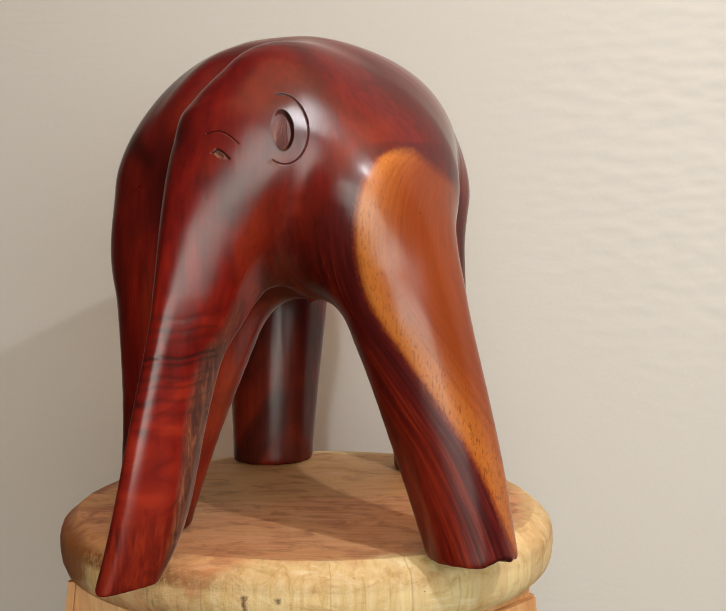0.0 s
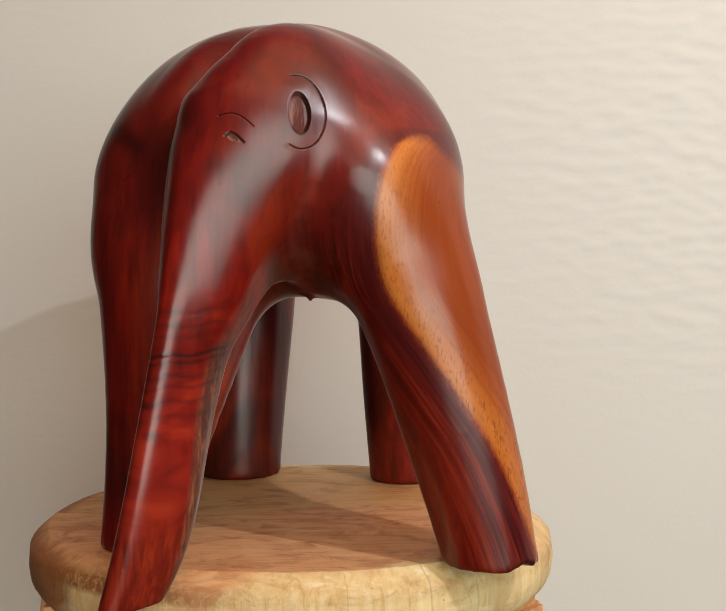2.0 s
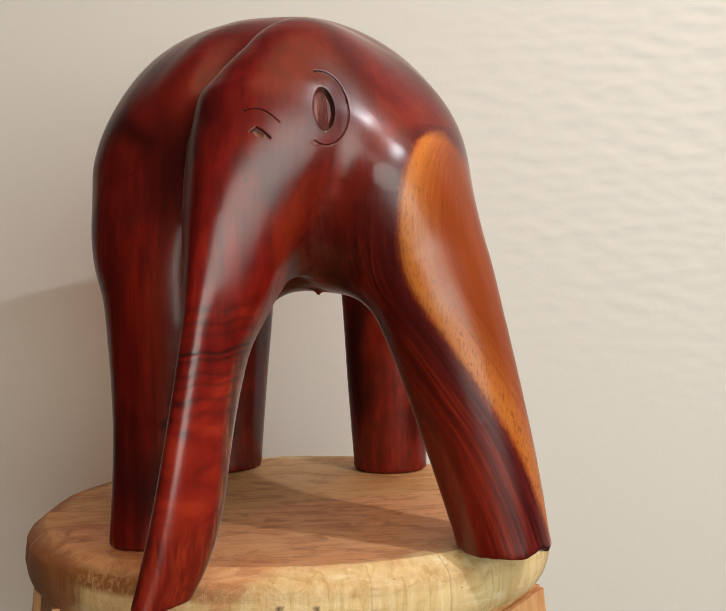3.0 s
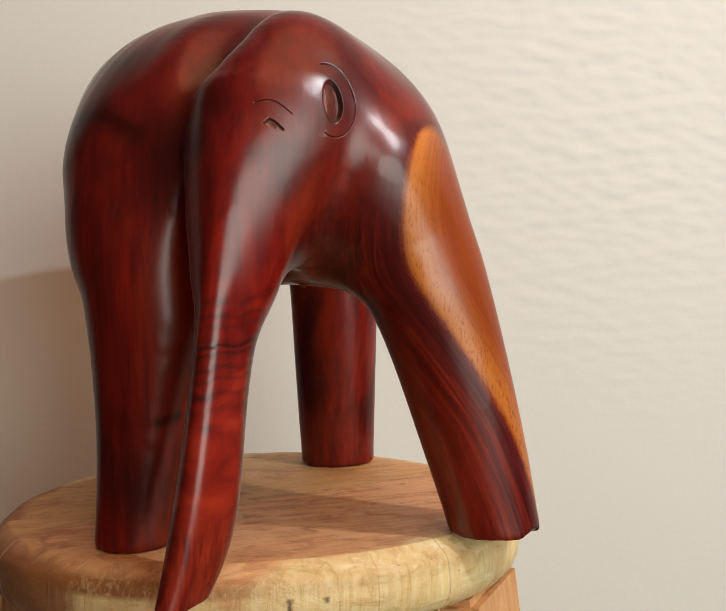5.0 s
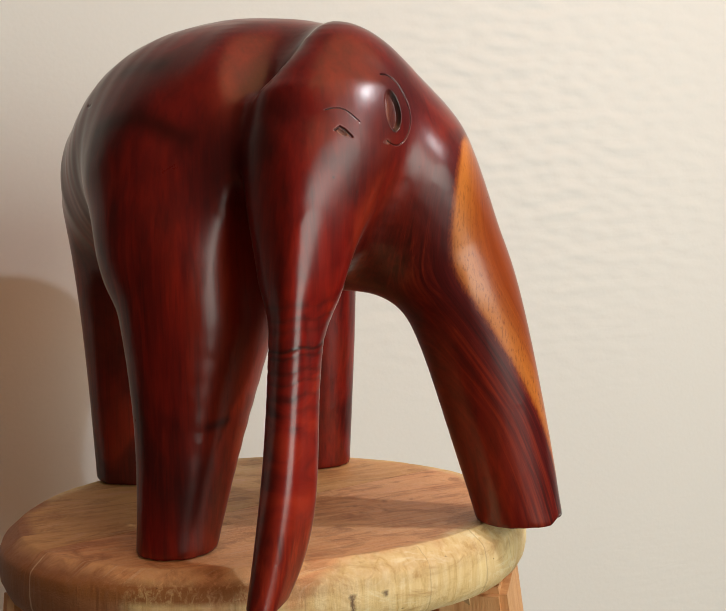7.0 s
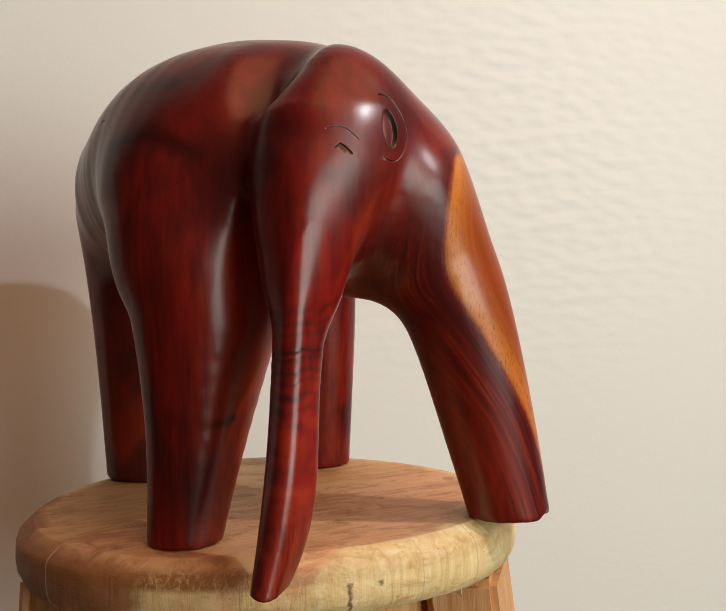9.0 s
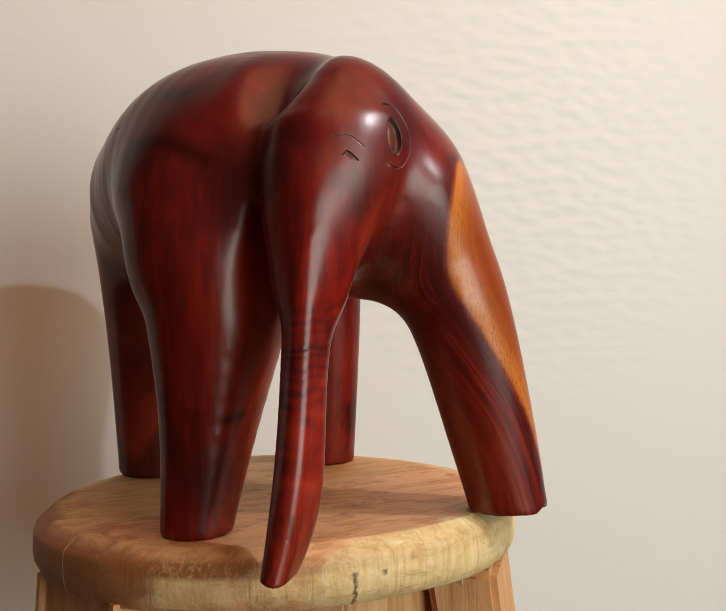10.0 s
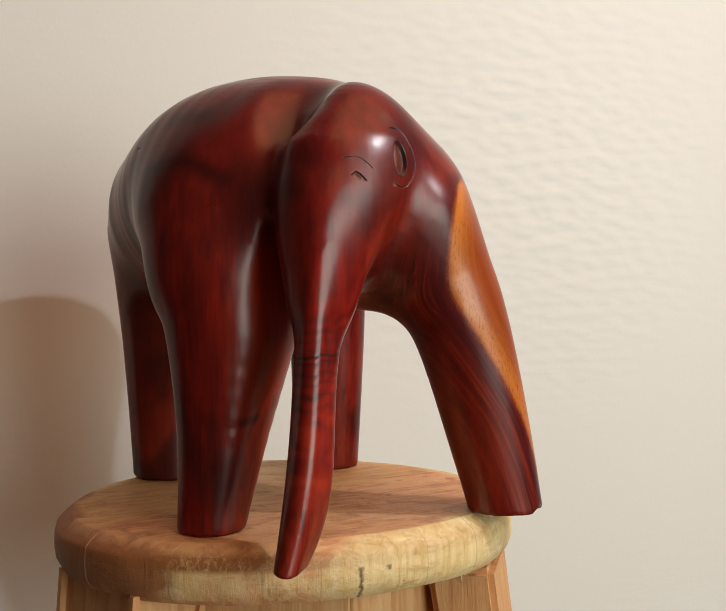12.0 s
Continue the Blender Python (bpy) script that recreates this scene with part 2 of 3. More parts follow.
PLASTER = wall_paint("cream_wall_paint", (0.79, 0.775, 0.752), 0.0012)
# chosen dark for the unseen walls, so that the statue reflects little
TAN = wall_paint("brown_wall_paint", (0.06, 0.032, 0.018), 0.0)
CEILING = wall_paint("ceiling_paint", (0.36, 0.33, 0.29), 0.0)
FLOORING = raw_wood("floor_wood", (0.07, 0.035, 0.018), (0.11, 0.055, 0.028), (0.15, 0.08, 0.042), (2, 20, 20), rough=0.5)
ROSEWOOD = statue_wood()


def seat_wood(name, dark, mid, pale, turn):
    """Worn seat wood: coloured on top, raw cream sapwood round the rim, with saw marks and a few dark specks."""
    m, n, l, b = material(name)
    v = coords(n, l, (3, 26, 26), (0, 0, turn))
    flat = coords(n, l)
    grain = noise_tex(n, l, v, 4, 6, 0.62, 1.1)
    fine = noise_tex(n, l, v, 24, 3, 0.7)
    blot = noise_tex(n, l, flat, 13, 5, 0.62, 0.7)
    c = ramp(n, l, grain, [(0.3, dark), (0.5, mid), (0.7, pale)])
    c = mix(n, l, ramp(n, l, blot, [(0.36, grey(0.0)), (0.66, grey(0.85))]), c, pale)
    stain = noise_tex(n, l, coords(n, l, (1, 1.8, 1), (0, 0, 30)), 24, 6, 0.68, 1.2)
    c = mix(n, l, ramp(n, l, stain, [(0.50, grey(0.0)), (0.66, grey(0.75))]), c, tuple(k * 0.8 for k in dark))
    c = mix(n, l, ramp(n, l, stain, [(0.30, grey(0.6)), (0.44, grey(0.0))]), c, (0.70, 0.40, 0.24))
    for turned, tall in ((62, 300), (-38, 260), (15, 340)):
        scratch = noise_tex(n, l, coords(n, l, (9, tall, 1), (0, 0, turned)), 3, 2, 0.6, 0.3)
        c = mix(n, l, ramp(n, l, scratch, [(0.62, grey(0.0)), (0.72, grey(0.4))]), c, (0.78, 0.56, 0.38))
    sep = n.new("ShaderNodeSeparateXYZ")
    l.new(flat, sep.inputs[0])
    dx, dy = calc(n, l, "SUBTRACT", sep.outputs[0], SEAT_C[0]), calc(n, l, "SUBTRACT", sep.outputs[1], SEAT_C[1])
    r = calc(n, l, "SQRT", calc(n, l, "ADD", calc(n, l, "MULTIPLY", dx, dx), calc(n, l, "MULTIPLY", dy, dy)))
    r = calc(n, l, "ADD", r, calc(n, l, "MULTIPLY", calc(n, l, "SUBTRACT", blot, 0.5), 0.03))
    ang = calc(n, l, "ARCTAN2", dy, dx)
    front = calc(n, l, "MULTIPLY", calc(n, l, "SUBTRACT", radians(-96), ang), 3.0, True)
    start = calc(n, l, "ADD", calc(n, l, "MULTIPLY", front, 0.013), 0.157)
    rim = calc(n, l, "MULTIPLY", calc(n, l, "SUBTRACT", r, start), 120, True)
    side = noise_tex(n, l, coords(n, l, (60, 60, 6)), 3, 5, 0.65, 0.6)
    cream = ramp(n, l, side, [(0.25, (0.58, 0.35, 0.12)), (0.42, (0.79, 0.58, 0.27)), (0.7, (0.88, 0.72, 0.42))])
    # upright strips of lighter and browner wood, as the saw left them
    strips = n.new("ShaderNodeTexVoronoi")
    strips.inputs["Scale"].default_value = 1.0
    l.new(coords(n, l, (46, 46, 4)), strips.inputs["Vector"])
    tone = n.new("ShaderNodeSeparateColor")
    l.new(strips.outputs["Color"], tone.inputs[0])
    cream = mix(n, l, calc(n, l, "MULTIPLY", tone.outputs[0], 0.4), cream, (0.56, 0.32, 0.13))
    # brown stains and torn patches
    patch = noise_tex(n, l, coords(n, l, (1, 1, 2.2)), 34, 5, 0.68, 0.9)
    cream = mix(n, l, ramp(n, l, patch, [(0.52, grey(0.0)), (0.66, grey(0.65))]), cream, (0.50, 0.27, 0.09))
    cream = mix(n, l, ramp(n, l, patch, [(0.30, grey(0.7)), (0.42, grey(0.0))]), cream, (0.90, 0.78, 0.52))
    # redder heartwood shows again on the far side of the rim
    red_side = calc(n, l, "MULTIPLY", calc(n, l, "ADD", calc(n, l, "SUBTRACT", -0.186, sep.outputs[0]), calc(n, l, "MULTIPLY", calc(n, l, "SUBTRACT", blot, 0.5), 0.05)), 90, True)
    cream = mix(n, l, calc(n, l, "MULTIPLY", red_side, 0.9), cream, mix(n, l, side, (0.19, 0.05, 0.018), (0.42, 0.155, 0.06)))
    c = mix(n, l, rim, c, cream)
    z = sep.outputs[2]

    ragged = calc(n, l, "MULTIPLY", calc(n, l, "SUBTRACT", noise_tex(n, l, flat, 190, 4, 0.7), 0.5), 0.045)

    def split_line(a, width, low, high, strength):
        near = calc(n, l, "ABSOLUTE", calc(n, l, "ADD", calc(n, l, "SUBTRACT", ang, radians(a)), calc(n, l, "ADD", calc(n, l, "MULTIPLY", calc(n, l, "SUBTRACT", side, 0.5), 0.02), ragged if strength > 0.85 else 0.0)))
        m1 = calc(n, l, "SUBTRACT", 1.0, calc(n, l, "DIVIDE", near, width / SEAT_R), True)
        m2 = calc(n, l, "MULTIPLY", calc(n, l, "MULTIPLY", calc(n, l, "SUBTRACT", z, low), 600, True), calc(n, l, "MULTIPLY", calc(n, l, "SUBTRACT", high, z), 600, True))
        m3 = calc(n, l, "MULTIPLY", calc(n, l, "SUBTRACT", r, 0.15), 80, True)
        return calc(n, l, "MULTIPLY", calc(n, l, "MULTIPLY", calc(n, l, "MULTIPLY", m1, m2), m3), strength)

    # torn grain along the upper edge, a pale glue line, fine checks, one open crack and a knot
    torn = noise_tex(n, l, coords(n, l, (90, 90, 60), (20, 20, 0)), 3, 4, 0.7, 0.6)
    front = calc(n, l, "ADD", calc(n, l, "MULTIPLY", front, 0.8), 0.2)
    arris = calc(n, l, "MULTIPLY", calc(n, l, "MULTIPLY", calc(n, l, "SUBTRACT", z, 0.431), 260, True), calc(n, l, "MULTIPLY", calc(n, l, "SUBTRACT", 0.4455, z), 260, True))
    c = mix(n, l, calc(n, l, "MULTIPLY", calc(n, l, "MULTIPLY", arris, calc(n, l, "MULTIPLY", calc(n, l, "SUBTRACT", r, 0.160), 120, True)), calc(n, l, "MULTIPLY", ramp(n, l, torn, [(0.32, grey(0.25)), (0.52, grey(1.0))]), front)), c, (0.34, 0.13, 0.04))
    c = mix(n, l, split_line(-163.8, 0.0012, 0.405, 0.449, 0.8), c, (0.80, 0.62, 0.38))
    for a, width, low, high, strength in ((-150, 0.0008, 0.405, 0.436, 0.35), (-139, 0.0008, 0.405, 0.436, 0.4), (-118, 0.001, 0.405, 0.440, 0.35), (-105, 0.0007, 0.405, 0.44, 0.4), (-78, 0.0007, 0.405, 0.45, 0.4), (-62, 0.0008, 0.405, 0.452, 0.45), (-52, 0.0008, 0.405, 0.44, 0.4)):
        c = mix(n, l, split_line(a, width, low, high, strength), c, (0.30, 0.15, 0.06))
    c = mix(n, l, split_line(-95.4, 0.0022, 0.406, 0.432, 0.95), c, (0.10, 0.045, 0.02))
    c = mix(n, l, split_line(-88.6, 0.0030, 0.4265, 0.4315, 0.9), c, (0.09, 0.04, 0.02))
    speck = noise_tex(n, l, coords(n, l, (30, 60, 60), (0, 0, turn)), 5, 2)
    c = mix(n, l, ramp(n, l, speck, [(0.74, grey(0.0)), (0.79, grey(0.75))]), c, (0.13, 0.06, 0.03))
    l.new(c, b.inputs["Base Color"])
    l.new(calc(n, l, "ADD", calc(n, l, "MULTIPLY", fine, 0.2), 0.5), b.inputs["Roughness"])
    h = calc(n, l, "ADD", calc(n, l, "MULTIPLY", calc(n, l, "ADD", side, patch), 0.0009), calc(n, l, "MULTIPLY", calc(n, l, "ADD", fine, grain), 0.00025))
    bump(n, l, b, h, 0.8, 1.0)
    return m


SEAT_C, SEAT_R, SEAT_T = (-0.0576, 0.7944), 0.1785, 0.042
SEAT_RED = seat_wood("pinkish_seat_wood", (0.42, 0.140, 0.045), (0.66, 0.30, 0.130), (0.77, 0.44, 0.21), 8)
SEAT_PALE = seat_wood("tan_seat_wood", (0.45, 0.19, 0.060), (0.60, 0.31, 0.115), (0.69, 0.41, 0.17), 4)
PINE_PALE = raw_wood("pale_pine", (0.46, 0.25, 0.10), (0.62, 0.40, 0.20), (0.70, 0.50, 0.28), (26, 5, 26))
PINE = raw_wood("orange_pine", (0.52, 0.23, 0.085), (0.66, 0.35, 0.15), (0.74, 0.45, 0.22), (26, 26, 2.2))

# ---- structure ----


def box(name, lo, hi, mat, place=None, bevel=0.0, parent=None):
    bm = bmesh.new()
    bmesh.ops.create_cube(bm, size=1.0)
    size, mid = [b - a for a, b in zip(lo, hi)], [(a + b) / 2 for a, b in zip(lo, hi)]
    for vert in bm.verts:
        vert.co = [c * s for c, s in zip(vert.co, size)]
    if bevel:
        bmesh.ops.bevel(bm, geom=bm.edges[:], offset=bevel, segments=2, affect="EDGES")
    mesh = bpy.data.meshes.new(name)
    bm.to_mesh(mesh)
    bm.free()
    mesh.materials.append(mat)
    ob = new(name, mesh)
    ob.matrix_world = (place or Matrix()) @ Matrix.Translation(mid)
    if parent:
        ob.parent = parent
    return ob


def window_wall(name, mat):
    """The south wall, with the window's opening through it."""
    bm = bmesh.new()
    x0, x1, z0, z1 = WINDOW
    for lo, hi in (((WEST, 0), (x0, HIGH)), ((x1, 0), (EAST, HIGH)), ((x0, 0), (x1, z0)), ((x0, z1), (x1, HIGH))):
        made = bmesh.ops.create_cube(bm, size=1.0)["verts"]
        for vert in made:
            x, y, z = vert.co
            vert.co = (lo[0] + (hi[0] - lo[0]) * (x + 0.5), BACK - 0.06 + 0.12 * y, lo[1] + (hi[1] - lo[1]) * (z + 0.5))
    mesh = bpy.data.meshes.new(name)
    bm.to_mesh(mesh)
    bm.free()
    mesh.materials.append(mat)
    ob = new(name, mesh)
    ob.matrix_world = ROOM
    return ob


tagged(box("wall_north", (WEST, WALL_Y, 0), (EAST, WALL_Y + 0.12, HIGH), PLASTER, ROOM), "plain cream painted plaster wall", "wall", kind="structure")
tagged(window_wall("wall_south", TAN), "unseen dark brown side wall, added to close the room with a window", "wall", kind="structure")
# the unseen west wall stands close, cutting the cream wall from the statue's reflections
for name, x in (("wall_west", WEST - 0.12), ("wall_east", EAST)):
    tagged(box(name, (x, BACK - 0.12, 0), (x + 0.12, WALL_Y + 0.12, HIGH), TAN, ROOM), "unseen dark brown side wall, added to close the room", "wall", kind="structure")
tagged(box("floor", (WEST - 0.12, BACK - 0.12, -0.1), (EAST + 0.12, WALL_Y + 0.12, 0), FLOORING, ROOM), "brown wooden floor of the room", "floor", kind="structure")
tagged(box("ceiling", (WEST - 0.12, BACK - 0.12, HIGH), (EAST + 0.12, WALL_Y + 0.12, HIGH + 0.1), CEILING, ROOM), "plain off-white ceiling of the room", "ceiling", kind="structure")

# ---- statue ----
BEADS = {
    "flank_a": [(-0.0974, 0.8865, 0.6882, 0.0733), (-0.0967, 0.7965, 0.6994, 0.0784), (-0.0740, 0.7301, 0.7030, 0.0722)],
    "flank_b": [(-0.0062, 0.8990, 0.7019, 0.0651), (-0.0191, 0.8012, 0.7018, 0.0734), (-0.0156, 0.7144, 0.6746, 0.0710)],
    "fore_a": [(-0.1202, 0.7459, 0.6684, 0.0626), (-0.1245, 0.7350, 0.6350, 0.0588), (-0.1261, 0.7216, 0.5991, 0.0495), (-0.1387, 0.7109, 0.5188, 0.0327), (-0.1550, 0.7037, 0.4307, 0.0210)],
    "fore_b": [(-0.0135, 0.6641, 0.6686, 0.0442), (0.0130, 0.6635, 0.6280, 0.0402), (0.0283, 0.6530, 0.5818, 0.0351), (0.0505, 0.6518, 0.5010, 0.0306), (0.0669, 0.6497, 0.4288, 0.0255)],
    "hind_a": [(-0.1045, 0.9520, 0.6693, 0.0510), (-0.1044, 0.9448, 0.5924, 0.0445), (-0.1067, 0.9368, 0.5167, 0.0388), (-0.1091, 0.9315, 0.4314, 0.0334)],
    "hind_b": [(0.0225, 0.8742, 0.6694, 0.0372), (0.0268, 0.8816, 0.5923, 0.0351), (0.0287, 0.8891, 0.5166, 0.0323), (0.0321, 0.9015, 0.4315, 0.0288)],
    "head": [(-0.0602, 0.6610, 0.7182, 0.0394), (-0.0748, 0.6479, 0.6950, 0.0385), (-0.0884, 0.6402, 0.6527, 0.0284), (-0.0960, 0.6330, 0.6184, 0.0170)],
}
# the trunk is squarish: the four arrises at each height, from the front one round to the right
TRUNK_Z = (0.4442, 0.47, 0.50, 0.535, 0.57, 0.605, 0.64, 0.672, 0.70)
TRUNK = (
    ((-0.1471, 0.5830), (-0.1401, 0.5834), (-0.1327, 0.5850), (-0.1265, 0.5890), (-0.1213, 0.5949), (-0.1153, 0.6018), (-0.1085, 0.6090), (-0.1015, 0.6180), (-0.088, 0.640)),
    ((-0.1249, 0.6087), (-0.1144, 0.6054), (-0.1066, 0.6045), (-0.1028, 0.6082), (-0.0984, 0.6140), (-0.0882, 0.6184), (-0.0760, 0.6240), (-0.0680, 0.6310), (-0.066, 0.640)),
    ((-0.1291, 0.6157), (-0.1155, 0.6197), (-0.1069, 0.6243), (-0.1016, 0.6295), (-0.0936, 0.6347), (-0.0826, 0.6389), (-0.0720, 0.6425), (-0.0660, 0.6450), (-0.066, 0.652)),
    ((-0.1484, 0.5902), (-0.1410, 0.5975), (-0.1330, 0.6043), (-0.1259, 0.6109), (-0.1205, 0.6177), (-0.1147, 0.6242), (-0.1080, 0.6300), (-0.1000, 0.6380), (-0.088, 0.652)),
)
TRUNK_ROUND = 0.0055
BLEND_LEG, BLEND_FLANK, BLEND_TRUNK = 0.0342, 0.0653, 0.042
TIP_Z, FOOT_Z = 0.4442, 0.4502
VALLEY = ((-0.072, 0.703, 0.788), (-0.080, 0.686, 0.768), (-0.090, 0.674, 0.740), (-0.094, 0.670, 0.70), (-0.096, 0.670, 0.66), (-0.100, 0.673, 0.60))
GROOVE = ((-0.031, 0.617, 0.692), (-0.037, 0.6165, 0.670), (-0.046, 0.621, 0.653), (-0.057, 0.627, 0.635), (-0.066, 0.635, 0.617))
SHOULDER = ((-0.004, 0.619, 0.664), (-0.003, 0.621, 0.636), (0.004, 0.622, 0.606))
VALLEY_DEPTH, VALLEY_WIDTH = 0.020, 0.023
BASE = np.array((-0.05, 0.79, 0.45))


def smin(a, b, k):
    h = np.maximum(k - np.abs(a - b), 0) / k
    return np.minimum(a, b) - h * h * k * 0.25


def smoothed(beads, m=6):
    """Beads between the given ones, on a smooth curve through them."""
    b = np.array(beads)
    b = np.concatenate([[2 * b[0] - b[1]], b, [2 * b[-1] - b[-2]]])
    out = []
    for i in range(1, len(b) - 2):
        for t in np.arange(m) / m:
            w = ((-t + 2 * t * t - t ** 3) / 2, (2 - 5 * t * t + 3 * t ** 3) / 2, (t + 4 * t * t - 3 * t ** 3) / 2, (t ** 3 - t * t) / 2)
            out.append(sum(c * b[i - 1 + k] for k, c in enumerate(w)))
    return np.array(out + [b[-2]])


def rods(p, beads):
    d = None
    for a, b in zip(beads[:-1], beads[1:]):
        way = b[:3] - a[:3]
        q = p - a[:3]
        t = np.clip((q @ way) / (way @ way), 0, 1)
        q -= t[:, None] * way
        c = np.sqrt(np.einsum("ij,ij->i", q, q)) - (a[3] + (b[3] - a[3]) * t)
        d = c if d is None else np.minimum(d, c)
    return d


FINE = {key: smoothed(b) for key, b in BEADS.items()}


def limb(p, key):
    """Distance to a tapering limb; far from it a coarse one will do."""
    d = rods(p, np.array(BEADS[key]))
    near = d < 0.045
    d[near] = rods(p[near], FINE[key])
    return d


def trunk_form(p):
    d = np.full(len(p), 0.2)
    near = (np.hypot(p[:, 0] + 0.11, p[:, 1] - 0.615) < 0.11) & (p[:, 2] < 0.74)
    q = p[near]
    z = np.array(TRUNK_Z)
    corner = []
    for line in TRUNK:
        at = np.clip(q[:, 2], z[0], z[-1]) - 0.57
        corner.append(np.stack([np.polyval(np.polyfit(z - 0.57, [k[i] for k in line], 5), at) for i in (0, 1)], 1))
    c, faces = None, []
    for a, b in zip(corner, corner[1:] + corner[:1]):
        way = b - a
        out = np.stack([way[:, 1], -way[:, 0]], 1) / np.linalg.norm(way, axis=1)[:, None]
        e = np.einsum("ij,ij->i", q[:, :2] - a, out) - TRUNK_ROUND
        c = e if c is None else -smin(-c, -e, 0.010)
        faces.append(out)
    blunt = faces[3] + faces[0]
    blunt /= np.linalg.norm(blunt, axis=1)[:, None]
    c = -smin(-c, -(np.einsum("ij,ij->i", q[:, :2] - corner[0], blunt) - 0.0045), 0.010)
    c = np.maximum(np.maximum(c, TIP_Z - q[:, 2]), q[:, 2] - 0.70)
    d[near] = c
    return d


def form(p):
    d = smin(limb(p, "flank_a"), limb(p, "flank_b"), BLEND_FLANK)
    for key in ("fore_a", "fore_b", "hind_a", "hind_b"):
        d = smin(d, limb(p, key), BLEND_LEG)
    d = smin(d, limb(p, "head"), BLEND_TRUNK)
    d = d + VALLEY_DEPTH * (1 - 0.55 * np.clip((p[:, 2] - 0.752) / 0.02, 0, 1)) * np.clip((p[:, 2] - 0.59) / 0.12, 0, 1) ** 0.7 * np.exp(-((far_from(p, VALLEY) / VALLEY_WIDTH) ** 2))
    # the groove behind the ear, and the shoulder swelling beside it
    d = d + 0.0042 * np.clip((0.706 - p[:, 2]) / 0.045, 0, 1) * np.exp(-((far_from(p, GROOVE) / 0.0150) ** 2))
    d = d - 0.0040 * np.exp(-((far_from(p, SHOULDER) / 0.028) ** 2))
    # a small peg left under the belly
    d = smin(d, rods(p, np.array([(-0.0412, 0.703, 0.612, 0.0030), (-0.0418, 0.703, 0.6015, 0.0024)])), 0.002)
    d = np.maximum(d, FOOT_Z - p[:, 2])
    return smin(d, trunk_form(p), 0.030)


def floor_of(p):
    return np.where((p[:, 0] < -0.1) & (p[:, 1] < 0.635), TIP_Z, FOOT_Z)


def far_from(p, line):
    d = np.full(len(p), 9.0)
    for a, b in zip(line[:-1], line[1:]):
        a, way = np.array(a), np.array(b) - np.array(a)
        q = p - a
        t = np.clip((q @ way) / (way @ way), 0, 1)
        q -= t[:, None] * way
        d = np.minimum(d, np.sqrt(np.einsum("ij,ij->i", q, q)))
    return d


def near_curve(uv, curve):
    d = np.full(len(uv), 9.0)
    for a, b in zip(curve[:-1], curve[1:]):
        a, way = np.array(a), np.array(b) - np.array(a)
        t = np.clip(((uv - a) @ way) / (way @ way), 0, 1)
        d = np.minimum(d, np.linalg.norm(uv - a - t[:, None] * way, axis=1))
    return d


def arc(cx, cy, rx, ry, a0, a1, steps=24):
    return [(cx + rx * math.cos(radians(a0 + (a1 - a0) * i / steps)), cy + ry * math.sin(radians(a0 + (a1 - a0) * i / steps))) for i in range(steps + 1)]


def local(p, centre, u, v):
    q = p - np.array(centre)
    u, v = np.array(u), np.array(v)
    n = np.cross(u, v)
    return np.stack([q @ u, q @ v], 1), np.abs(q @ n) < 0.012


PINHOLES = (((-0.0877, 0.6048, 0.6664), 0.0009), ((-0.0269, 0.6169, 0.6738), 0.0008), ((-0.0852, 0.6058, 0.6363), 0.0007), ((-0.0728, 0.6074, 0.6590), 0.0010))
VEINS = (
    ((-0.1776, 0.7497, 0.7048), (-0.1702, 0.7284, 0.7094), (-0.1616, 0.7127, 0.7096), (-0.1533, 0.6979, 0.7025), (-0.1441, 0.6865, 0.6952)),
    ((-0.1560, 0.7600, 0.7450), (-0.1425, 0.7268, 0.7442)),
    ((-0.1376, 0.6778, 0.5269), (-0.1250, 0.6788, 0.5300)),
)


